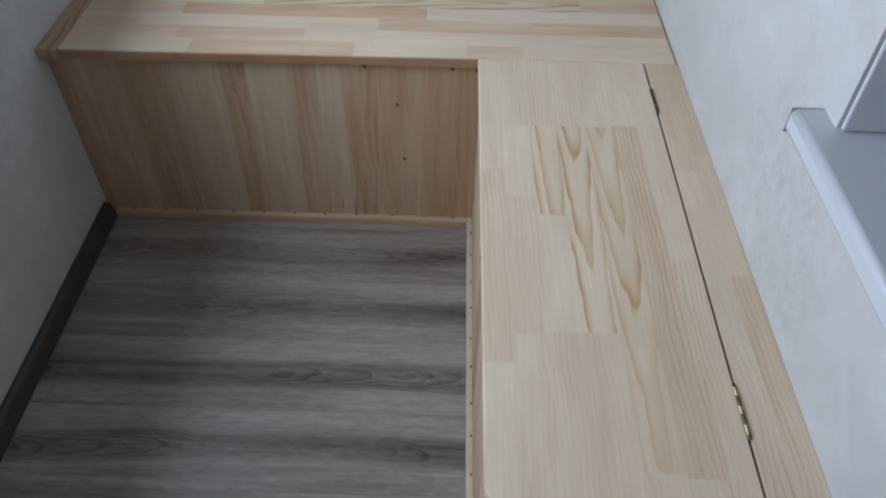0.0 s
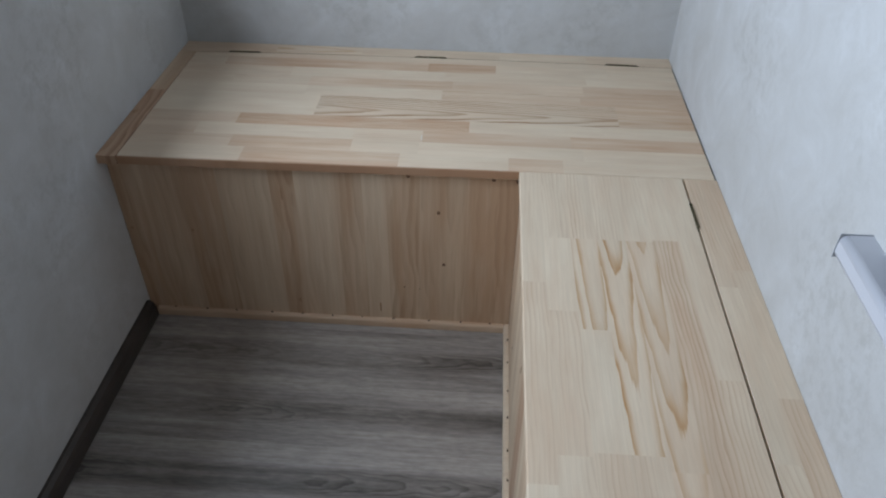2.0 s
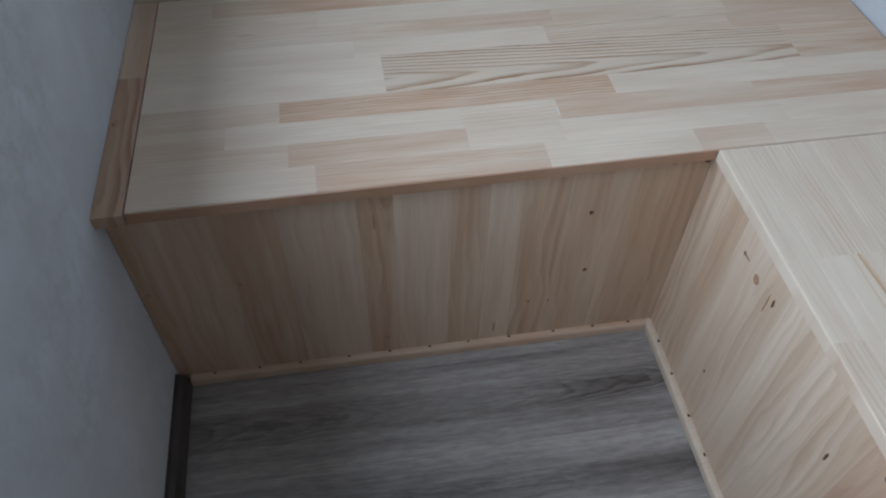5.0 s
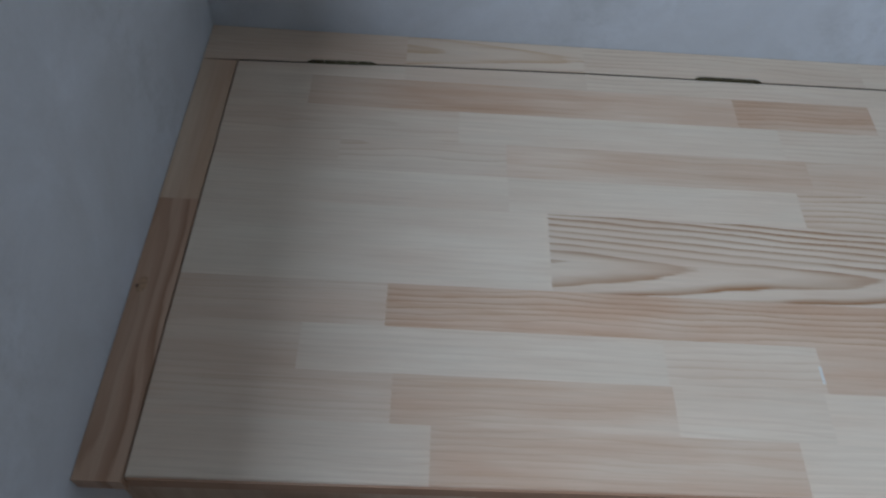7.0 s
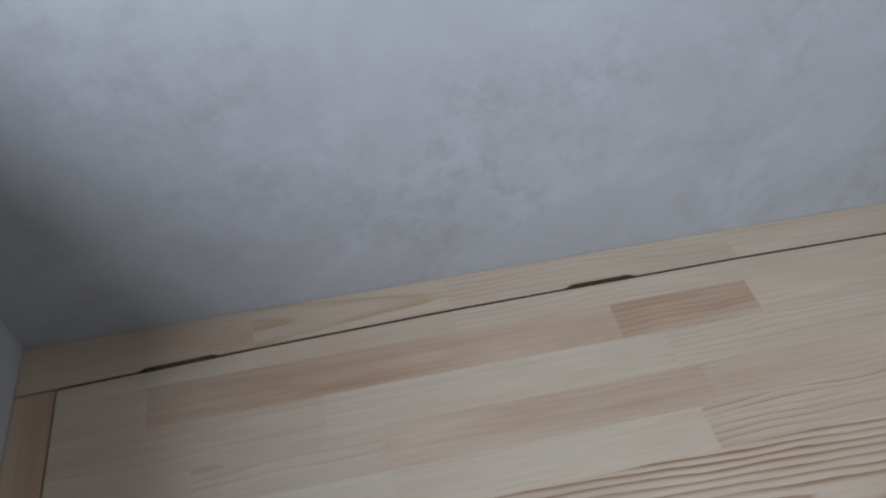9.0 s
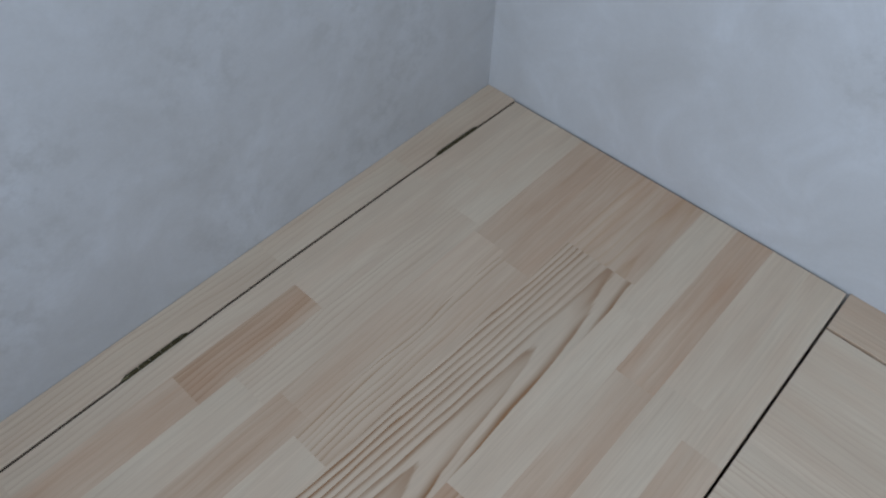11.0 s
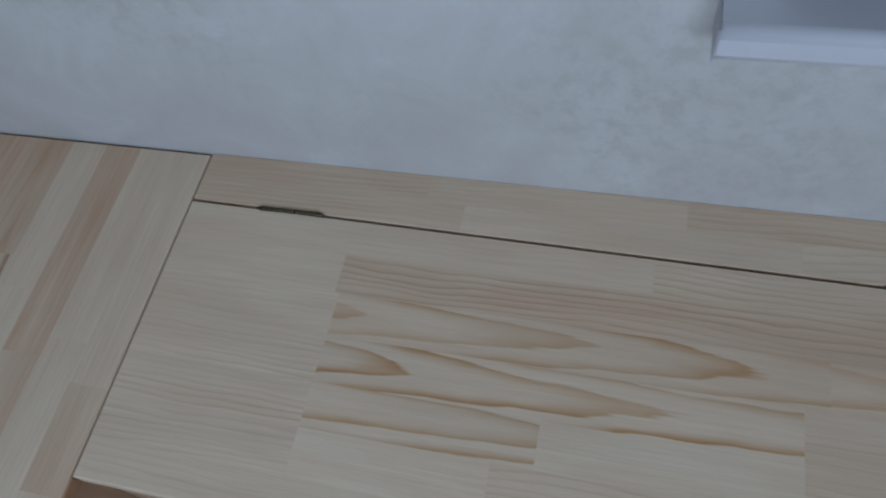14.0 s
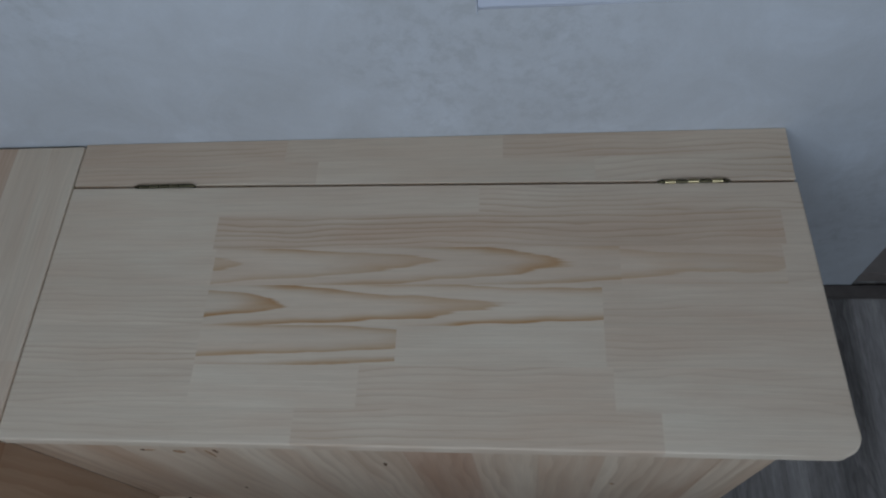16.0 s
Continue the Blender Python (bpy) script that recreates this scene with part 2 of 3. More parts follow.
def box(bm, x0, x1, y0, y1, z0, z1, bevel=0.0, segments=2):
    g = bmesh.ops.create_cube(bm, size=1.0, matrix=Matrix.LocRotScale(((x0 + x1) / 2, (y0 + y1) / 2, (z0 + z1) / 2), None, (x1 - x0, y1 - y0, z1 - z0)))
    if bevel:
        edges = {e for v in g["verts"] for e in v.link_edges}
        bmesh.ops.bevel(bm, geom=list(edges), offset=bevel, segments=segments, affect="EDGES", clamp_overlap=True)
    return bm


def slab(x0, x1, y0, y1, z0, z1, bevel=0.0, segments=2):
    return box(bmesh.new(), x0, x1, y0, y1, z0, z1, bevel, segments)


def empty(name, x, y, z):
    ob = new(name)
    ob.location = (x, y, z)
    bpy.context.view_layer.update()
    return ob


def stave_mesh(length, width, thick, soft=(), radius=0.0025, round_end=0.0, skew=(0, 0, 0, 0, 0)):
    """A stave about its middle, length along x. soft: sides whose upper edge is rounded: 'y-', 'y+', 'x-', 'x+'.
    skew: shifts of the low side at its two ends, of the far end's upper corner, and of the upper side at its two ends."""
    bm = bmesh.new()
    a, b, t = length / 2, width / 2, thick / 2
    pts = [(-a, -b + skew[0]), (a, -b + skew[1]), (a - skew[2], b + skew[4]), (-a, b + skew[3])]
    if round_end:
        n, r = 8, round_end
        arc = [(a - r + r * math.sin(i / n * math.pi / 2), -b + r - r * math.cos(i / n * math.pi / 2)) for i in range(n + 1)]
        pts = [(-a, -b)] + arc + [(a - skew[2], b), (-a, b)]
    low = [bm.verts.new((x, y, -t)) for x, y in pts]
    top = [bm.verts.new((x, y, t)) for x, y in pts]
    k = len(pts)
    bm.faces.new(top)
    bm.faces.new(low[::-1])
    for i in range(k):
        bm.faces.new((low[i], low[(i + 1) % k], top[(i + 1) % k], top[i]))
    picked = []
    for i in range(k):
        p, q = top[i], top[(i + 1) % k]
        mid = (p.co + q.co) / 2
        side = "x-" if mid.x < -a + 1e-5 else "y+" if mid.y > b - 0.012 and abs(p.co.x - q.co.x) > 0.03 else "x+" if mid.x > a - 0.008 else "y-"
        if side in soft:
            picked.append(bm.edges.get((p, q)))
    if picked:
        bmesh.ops.bevel(bm, geom=picked, offset=radius, segments=3, affect="EDGES", profile=0.5)
    return bm


def stave(parent, length, width, thick, m, look_of, material, soft=(), radius=0.0025, round_end=0.0, skew=(0, 0, 0, 0, 0)):
    ob = part("stave", stave_mesh(length, width, thick, soft, radius, round_end, skew), material, parent)
    ob.matrix_basis = m
    ob.color = look_of
    return ob


# ---- room ----
LEFT, RIGHT, BACK, FRONT, TOP = -0.782, 0.352, 0.507, -4.2, 2.45
H = 0.42


def wall(name, pieces, label):
    bm = bmesh.new()
    for p in pieces:
        box(bm, *p)
    ob = part(name, bm, WALL, None, label)
    return tagged(ob, kind="structure", category="wall")


wall("wall_back", [(LEFT - 0.25, RIGHT + 0.35, BACK, BACK + 0.15, 0, TOP)], "pale grey mottled wallpaper on the end wall")
# parapet wall with the big window
wall("wall_left", [(LEFT - 0.25, LEFT, FRONT, BACK, 0, 0.798), (LEFT - 0.25, LEFT, FRONT, BACK, 2.2, TOP),
                   (LEFT - 0.25, LEFT, 0.43, BACK, 0.798, 2.2), (LEFT - 0.25, LEFT, FRONT, -1.42, 0.798, 2.2)],
     "pale mottled wallpaper on the parapet below the window")
WIN0, WIN1, SILL_Z = -0.955, -0.519, 0.641
DOOR0, DOOR1 = -1.75, -1.026
wall("wall_right", [(RIGHT, RIGHT + 0.3, WIN1, BACK, 0, TOP), (RIGHT, RIGHT + 0.3, WIN0, WIN1, 0, SILL_Z),
                    (RIGHT, RIGHT + 0.3, DOOR0, WIN1, 2.1, TOP), (RIGHT, RIGHT + 0.3, FRONT, DOOR0 - 0.06, 0, TOP)],
     "pale grey mottled wallpaper on the house wall")
wall("wall_front", [(LEFT - 0.25, RIGHT + 0.35, FRONT - 0.15, FRONT, 0, TOP)], "pale mottled wallpaper on the far end wall")
# pier between window and door with a splayed reveal
bm = bmesh.new()
outline = [(RIGHT, WIN0), (RIGHT, DOOR1), (RIGHT + 0.085, DOOR1 - 0.085), (RIGHT + 0.3, DOOR1 - 0.085), (RIGHT + 0.3, WIN0)]
lo = [bm.verts.new((x, y, 0)) for x, y in outline]
hi = [bm.verts.new((x, y, 2.1)) for x, y in outline]
bm.faces.new(lo[::-1]), bm.faces.new(hi)
for i in range(5):
    bm.faces.new((lo[i], lo[(i + 1) % 5], hi[(i + 1) % 5], hi[i]))
bmesh.ops.recalc_face_normals(bm, faces=bm.faces)
tagged(part("wall_pier", bm, WALL, None, "pale wallpapered pier with a splayed door reveal"), kind="structure", category="wall")
# unseen ceiling closes the room, its dark colour weakens the bounce
ob = part("ceiling", slab(LEFT - 0.25, RIGHT + 0.35, FRONT - 0.15, BACK + 0.15, TOP, TOP + 0.1), CEILING, None, "unseen ceiling, kept dark to cut bounced light")
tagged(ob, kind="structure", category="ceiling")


# ---- loggia window over the parapet ----
def window_unit(name, x, y0, y1, z0, z1, label, panes=2):
    """A white plastic window in the plane x."""
    root = tagged(empty(name, x, y0, z0), label, "window", kind="structure")
    inv = Matrix.Translation((-x, -y0, -z0))

    def add(pname, b, material, lab=""):
        bmesh.ops.transform(b, matrix=inv, verts=b.verts)
        return part(pname, b, material, root, lab)
    f = 0.06
    b = bmesh.new()
    box(b, x - 0.035, x + 0.035, y0, y1, z0, z0 + f, 0.004)
    box(b, x - 0.035, x + 0.035, y0, y1, z1 - f, z1, 0.004)
    step = (y1 - y0) / panes
    for i in range(panes + 1):
        yy = min(max(y0 + i * step, y0 + f / 2), y1 - f / 2)
        box(b, x - 0.033, x + 0.033, yy - f / 2, yy + f / 2, z0 + f, z1 - f, 0.004)
    add("window_frame", b, WHITE_PVC)
    for i in range(panes):
        p = add("pane", slab(x - 0.003, x + 0.003, y0 + i * step + f * 0.6, y0 + (i + 1) * step - f * 0.6, z0 + f * 0.9, z1 - f * 0.9), GLASS)
        p.visible_shadow = False
    return root


window_unit("window_1", -0.985, -1.42, 0.43, 0.798, 2.2, "white plastic loggia window above the parapet", 3)
window_unit("window_2", RIGHT + 0.24, WIN0, WIN1, SILL_Z, 2.1, "white plastic window in the house wall", 1)


def window_sill(name, x0, x1, y0, y1, z0, z1, nose, label, nose_r=0.008):
    """nose: the x of the rounded room edge."""
    root = tagged(empty(name, nose, y0, z0), label, "window sill", kind="structure")
    inv = Matrix.Translation((-nose, -y0, -z0))
    b = slab(x0, x1, y0, y1, z0, z1)
    picked = [e for e in b.edges if all(abs(v.co.x - nose) < 1e-4 for v in e.verts) and abs(e.verts[0].co.z - e.verts[1].co.z) < 1e-5]
    bmesh.ops.bevel(b, geom=picked, offset=nose_r, segments=5, affect="EDGES", profile=0.5)
    for fc in b.faces:
        fc.smooth = 1e-6 < abs(fc.normal.x * fc.normal.z)
    bmesh.ops.transform(b, matrix=inv, verts=b.verts)
    part("board", b, WHITE_PVC, root)
    return root, inv


window_sill("window_sill", -0.96, -0.775, -1.42, 0.4295, 0.7985, 0.828, -0.775, "white plastic sill over the parapet, lit by sky", 0.003)
sill, inv = window_sill("window_sill", 0.318, 0.56, -0.985, -0.486, SILL_Z, 0.671, 0.318, "white plastic window sill with a plain end cap")
# end cap with its dark joint
b = slab(0.3172, 0.352, -0.4855, -0.4845, SILL_Z - 0.0005, 0.6718)
bmesh.ops.transform(b, matrix=inv, verts=b.verts)
part("end_cap", b, SEAL, sill, "thin grey end cap joint")

tagged(part("trim", slab(RIGHT + 0.004, RIGHT + 0.205, WIN1 - 0.006, WIN1 - 0.0005, 0.672, 2.095, 0.001), REVEAL, None, "white plastic lining of the window reveal"), kind="structure", category="trim")

# ---- door in the house wall ----
door = tagged(empty("door_1", RIGHT + 0.158, -1.13, 0.0), "closed white plastic balcony door", "door", kind="structure")
inv = Matrix.Translation((-(RIGHT + 0.158), 1.13, 0.0))


def door_part(name, b, material, label=""):
    bmesh.ops.transform(b, matrix=inv, verts=b.verts)
    return part(name, b, material, door, label)


b = bmesh.new()
for y0, y1, z0, z1 in ((DOOR1 - 0.15, DOOR1 - 0.087, 0.03, 2.1), (DOOR0, DOOR0 + 0.06, 0.03, 2.1), (DOOR0 + 0.06, DOOR1 - 0.15, 2.03, 2.1)):
    box(b, RIGHT + 0.078, RIGHT + 0.148, y0, y1, z0, z1, 0.004)
door_part("door_frame", b, WHITE_PVC)
b = bmesh.new()
for y0, y1, z0, z1 in ((DOOR0 + 0.065, DOOR0 + 0.155, 0.05, 2.02), (DOOR1 - 0.245, DOOR1 - 0.155, 0.05, 2.02), (DOOR0 + 0.155, DOOR1 - 0.245, 0.05, 0.15),
                       (DOOR0 + 0.155, DOOR1 - 0.245, 0.72, 0.81), (DOOR0 + 0.155, DOOR1 - 0.245, 1.93, 2.02)):
    box(b, RIGHT + 0.088, RIGHT + 0.143, y0, y1, z0, z1, 0.004)
door_part("leaf_frame", b, WHITE_PVC)
door_part("panel", slab(RIGHT + 0.106, RIGHT + 0.128, DOOR0 + 0.157, DOOR1 - 0.247, 0.152, 0.718, 0.002), WHITE_PVC)
door_part("pane", slab(RIGHT + 0.113, RIGHT + 0.119, DOOR0 + 0.157, DOOR1 - 0.247, 0.812, 1.928), GLASS)
ob = part("threshold", slab(RIGHT + 0.004, RIGHT + 0.19, DOOR0, DOOR1 - 0.002, 0.004, 0.03, 0.004), THRESHOLD, None, "brown threshold strip in the doorway")
tagged(ob, kind="structure", category="threshold")
door_part("sill_plate", slab(RIGHT + 0.006, RIGHT + 0.077, DOOR0 + 0.002, -1.078, 0.0305, 0.034, 0.001), WHITE_PVC, "pale plastic sill plate")
ob = part("trim", slab(RIGHT - 0.023, RIGHT - 0.0005, DOOR0 - 0.3, -0.774, 0.0004, 0.006, 0.002), TRIM_BROWN, None, "low dark brown strip along the foot of the house wall")
tagged(ob, kind="structure", category="trim")
# plain room walls that close the place behind the house wall
wall("wall_beyond", [(RIGHT + 0.9, RIGHT + 1.0, FRONT, BACK, 0, TOP)], "plain pale wall of the room beyond")

# ---- baseboard on the parapet ----
b = bmesh.new()
prof = [(0, 0), (0.017, 0), (0.017, 0.026), (0.013, 0.038), (0.006, 0.043), (0, 0.043)]
e0 = [b.verts.new((LEFT + x, FRONT + 0.002, z)) for x, z in prof]
e1 = [b.verts.new((LEFT + x, 0.004, z)) for x, z in prof]
b.faces.new(e0), b.faces.new(e1[::-1])
for i in range(6):
    b.faces.new((e0[i], e1[i], e1[(i + 1) % 6], e0[(i + 1) % 6]))
bmesh.ops.recalc_face_normals(b, faces=b.faces)
tagged(part("baseboard", b, DARK_TRIM, None, "dark brown plastic baseboard along the parapet"), kind="structure", category="baseboard")


# ---- benches ----
def pine_look(warm=0.1, grain=0.3, heart=1.0, taper=0.0):
    return (warm, grain, heart, taper)


TH = 0.018


def lay(parent, base, rows, thick, along, z_mid, material, outer):
    """Rows of staves in a flat board. rows: (edge0, edge1, [(start, None), (end, look), (end, look, material), ...])."""
    for e0, e1, joints in rows:
        for (s0, *_), (s1, lk, *own) in zip(joints, joints[1:]):
            mid, c = (s0 + s1) / 2, (e0 + e1) / 2
            soft, skew = [], [0, 0, 0, 0, 0]
            low, high = abs(e0 - outer.get("lo", 99)) < 1e-4, abs(e1 - outer.get("hi", 99)) < 1e-4
            if low and outer.get("soft"):
                soft.append("y-")
            if along == "y" and abs(s1 - outer.get("end", 99)) < 1e-4:
                soft.append("x+")
                s1 += e0 * outer["slant"]
                mid = (s0 + s1) / 2
                skew[2] = (e1 - e0) * outer["slant"]
            if low:
                skew[:2] = [outer["lo_shift"](q) if "lo_shift" in outer else 0 for q in (s0, s1)]
            if high:
                skew[3:] = [outer["hi_shift"](q) if "hi_shift" in outer else 0 for q in (s0, s1)]
            m = pose(mid - base.x, c - base.y, z_mid - base.z) if along == "x" else pose(c - base.x, mid - base.y, z_mid - base.z, 0, 0, -90)
            rnd = outer.get("round", 0) if len(soft) == 2 else 0
            stave(parent, abs(s1 - s0), e1 - e0, thick, m, lk, own[0] if own else material, soft, 0.0022, rnd, skew)


def P(*a):
    return pine_look(*a)


def hinge(parent, base, x, y, turn, bright):
    """A slim butt hinge let into the joint, 70 mm long."""
    h = part("hinge", slab(-0.036, 0.036, -0.0016, 0.0016, -0.010, -0.0006), DARK_BRASS, parent, "slim brass butt hinge let into the joint",
             pose(x - base.x, y - base.y, H - base.z, 0, 0, turn))
    for i in range(5):
        b = bmesh.new()
        bmesh.ops.create_cone(b, cap_ends=True, segments=12, radius1=0.0023, radius2=0.0023, depth=0.0112, matrix=pose(-0.0244 + i * 0.0122, 0, 0.0006, 0, 90, 0))
        part("knuckle", b, BRASS if (bright and i % 2 == 0) else DARK_BRASS, h)
    for s in (-1, 1):
        b = bmesh.new()
        bmesh.ops.create_cone(b, cap_ends=True, segments=12, radius1=0.0027, radius2=0.0006, depth=0.007, matrix=pose(s * 0.0342, 0, 0.0004, 0, 90 * s, 0))
        part("pin_end", b, DARK_BRASS, h)
    return h


def knot(parent, base, at, normal, r, stretch=1.4, material=KNOT):
    """A small dark knot that lies flush in a face. normal: 'y' or 'x', facing the room."""
    b = bmesh.new()
    bmesh.ops.create_uvsphere(b, u_segments=10, v_segments=6, radius=1.0)
    for v in b.verts:
        v.co *= 1 + 0.25 * noise.noise(v.co * 1.7 + Vector(at) * 31)
    sc = {"y": (r, 0.0009, r * stretch), "x": (0.0009, r, r * stretch), "z": (r, r * stretch, 0.0009)}[normal]
    bmesh.ops.scale(b, vec=sc, verts=b.verts)
    part("knot", b, material, parent, "", Matrix.Translation(Vector(at) - base))


rng = random.Random(4)

# -- bench along the end wall --
base_a = Vector((-0.2, 0.25, 0.0))
bench_a = tagged(empty("storage_bench", *base_a), "long bare pine storage bench with hinged lid along the end wall", "bench", "pine corner benches")


def local(b, base):
    bmesh.ops.transform(b, matrix=Matrix.Translation(-base), verts=b.verts)
    return b


A_FRONT, A_SEAM, A_LEFT = 0.002, 0.4605, -0.744


def seam_a(x):
    """The slight bow of the joint behind the long lid."""
    return 0.0045 - 0.0325 * (x + 0.1) ** 2



lid_a = part("lid", local(slab(A_LEFT + 0.004, 0.346, 0.004, A_SEAM - 0.014, H - TH - 0.004, H - TH), base_a), PANEL_PINE, bench_a, "hinged lid of finger-jointed pine staves")
lid_a.color = P(0.3, 0.2)
Lx, Rx = A_LEFT + 0.0012, 0.3485
p = 0.0435
rows_a = [
    (A_FRONT, 0.0435, [(Lx, None), (-0.517, P(0.12, 0.15)), (-0.222, P(0.62, 0.25, 0.9)), (-0.02, P(0.03, 0.1)), (0.08, P(0.5, 0.15, 0.9)), (Rx, P(0.05, 0.1))]),
    (0.0435, 0.087, [(Lx, None), (-0.55, P(0.5, 0.2, 0.85)), (-0.318, P(0.55, 0.2, 0.8, 0.1)), (-0.19, P(0.12, 0.15)), (0.12, P(0.1, 0.12)), (Rx, P(0.06, 0.1))]),
    (0.087, 0.1305, [(Lx, None), (-0.63, P(0.35, 0.15)), (-0.32, P(0.06, 0.2, 0.9)), (-0.186, P(0.12, 0.4, 0.8, 0.15)), (0.1, P(0.6, 0.12)), (Rx, P(0.7, 0.15))]),
    (0.1305, 0.174, [(Lx, None), (-0.56, P(0.42, 0.15)), (-0.097, P(0.85, 0.8, 0.75, 0.06)), (0.165, P(0.04, 0.12)), (Rx, P(0.08, 0.12))]),
    (0.174, 0.261, [(Lx, None), (-0.413, P(0.0, 0.06, 1.0)), (0.2, P(0.18, 1.2, 0.455, 0.43), LINED_PINE), (Rx, P(0.6, 0.35, 0.42, 0.3), FLAME_PINE)]),
    (0.261, 0.3045, [(Lx, None), (-0.45, P(0.03, 0.1)), (-0.16, P(0.06, 0.12)), (0.13, P(0.3, 0.7, 0.85)), (Rx, P(0.6, 0.3, 0.9))]),
    (0.3045, 0.348, [(Lx, None), (-0.62, P(0.2, 0.25, 0.6, 0.3)), (-0.451, P(0.12, 0.35, 0.55, 0.3)), (-0.14, P(0.55, 0.2)), (0.14, P(0.4, 0.2)), (Rx, P(0.6, 0.15))]),
    (0.348, 0.3915, [(Lx, None), (-0.5, P(0.22, 0.3, 0.5, 0.2)), (-0.159, P(0.02, 0.12)), (0.15, P(0.08, 0.4, 0.9)), (Rx, P(0.04, 0.1))]),
    (0.3915, 0.435, [(Lx, None), (-0.66, P(0.15, 0.15)), (-0.2, P(0.75, 0.12, 0.9)), (-0.048, P(0.8, 0.5, 0.9)), (0.2, P(0.12, 0.2)), (Rx, P(0.1, 0.12))]),
    (0.435, A_SEAM - 0.0017, [(Lx, None), (-0.56, P(0.15, 0.1)), (-0.36, P(0.2, 0.1)), (-0.04, P(0.05, 0.3, 0.9)), (0.16, P(0.1, 0.15)), (Rx, P(0.15, 0.15))]),
]
lay(lid_a, base_a, rows_a, TH, "x", H - TH / 2, PINE, {"lo": A_FRONT, "soft": True, "lo_shift": lambda x: 0.012 * min(x, 0.0), "hi": A_SEAM - 0.0017, "hi_shift": seam_a})
# thin added strip, darker to stand for shade on the lid's front edge
bm = bmesh.new()
corners = [(Lx, A_FRONT + 0.012 * Lx), (-0.001, A_FRONT)]
quad = [(x, y - d, z) for x, y in corners for d, z in ((0, H - TH), (0.0016, H - TH), (0.0016, H - 0.0022), (0, H - 0.0016))]
vs = [bm.verts.new(q) for q in quad]
for f in ((0, 1, 2, 3), (4, 7, 6, 5), (0, 4, 5, 1), (1, 5, 6, 2), (2, 6, 7, 3), (3, 7, 4, 0)):
    bm.faces.new([vs[k] for k in f])
bmesh.ops.recalc_face_normals(bm, faces=bm.faces)
shade_strip = part("edge_lipping", local(bm, base_a), RED_PINE, lid_a, "thin pine edge strip with its shade in the colour")
shade_strip.color = P(0.95, 0.3)
# fixed strips behind and beside the lid
strip = part("back_strip", local(slab(LEFT, RIGHT - 0.001, A_SEAM + 0.008, BACK - 0.002, H - TH - 0.004, H - TH), base_a), PANEL_PINE, bench_a, "fixed pine strip against the wall")
strip.color = P(0.2, 0.2)
lay(strip, base_a, [(A_SEAM + 0.0017, BACK - 0.0005, [(LEFT + 0.0005, None), (-0.56, P(0.35, 0.2, 0.6)), (-0.36, P(0.12, 0.7, 0.5, 0.3), FLAME_PINE), (-0.04, P(0.1, 0.3, 0.9)), (0.16, P(0.08, 0.2, 0.9)), (RIGHT - 0.0005, P(0.12, 0.25, 0.8))])],
    TH, "x", H - TH / 2, PINE, {"lo": A_SEAM + 0.0017, "lo_shift": seam_a})
strip = part("side_strip", local(slab(LEFT + 0.002, A_LEFT - 0.004, 0.0, A_SEAM - 0.014, H - TH - 0.004, H - TH), base_a), PANEL_PINE, bench_a, "fixed knotty pine strip against the parapet")
strip.color = P(0.4, 0.2)
for y0, y1, lk, wood in ((A_FRONT - 0.013, 0.256, P(0.3, 0.7, 0.55, 0.3), RED_PINE), (0.256, A_SEAM - 0.0105, P(0.5, 0.25, 0.8), PANEL_PINE)):
    stave(strip, y1 - y0, A_LEFT - 0.0012 - LEFT, TH, pose((A_LEFT + LEFT) / 2 - base_a.x, (y0 + y1) / 2 - base_a.y, H - TH / 2, 0, 0, 90), lk, wood)
knot(strip, base_a, (LEFT + 0.009, 0.16, H), "z", 0.0045, 2.0, PALE_KNOT)
knot(strip, base_a, (LEFT + 0.006, 0.158, H), "z", 0.0018, 1.5)
fill = part("filler", local(slab(-0.1882, -0.1860, 0.096, 0.112, H - 0.002, H + 0.0003), base_a), FILLER, lid_a, "short streak of white filler")
for hx in (-0.631, -0.198, 0.237):
    hinge(bench_a, base_a, hx, A_SEAM + seam_a(hx), math.degrees(-0.065 * (hx + 0.1)), False)

# dark strip recessed below the boards, standing in for shade in the joint
bm = bmesh.new()
ring = []
for i in range(25):
    x = A_LEFT + 0.002 + (0.348 - A_LEFT - 0.002) * i / 24
    y = A_SEAM + seam_a(x)
    ring.append([bm.verts.new((x, y + d, z)) for d, z in ((-0.0016, H - 0.012), (0.0016, H - 0.012), (0.0016, H - 0.0013), (-0.0016, H - 0.0013))])
for p, q in zip(ring, ring[1:]):
    for k in range(4):
        bm.faces.new((p[k], q[k], q[(k + 1) % 4], p[(k + 1) % 4]))
bm.faces.new(ring[0]), bm.faces.new(ring[-1][::-1])
bmesh.ops.recalc_face_normals(bm, faces=bm.faces)
part("joint", local(bm, base_a), NAIL_AND_GAP, bench_a, "dark strip for the shade in the joint behind the lid")

# front panel of upright boards
A_PANEL = 0.015
front = part("front_panel", local(slab(LEFT + 0.002, 0.006, A_PANEL + 0.014, A_PANEL + 0.018, 0.002, H - TH - 0.004), base_a), PANEL_PINE, bench_a, "front panel of upright pine boards with small knots")
front.color = P(0.3, 0.2)
edges = [LEFT + 0.001, -0.735, -0.65, -0.575, -0.472, -0.424, -0.346, -0.294, -0.248, -0.183, -0.093, -0.035, 0.0063]
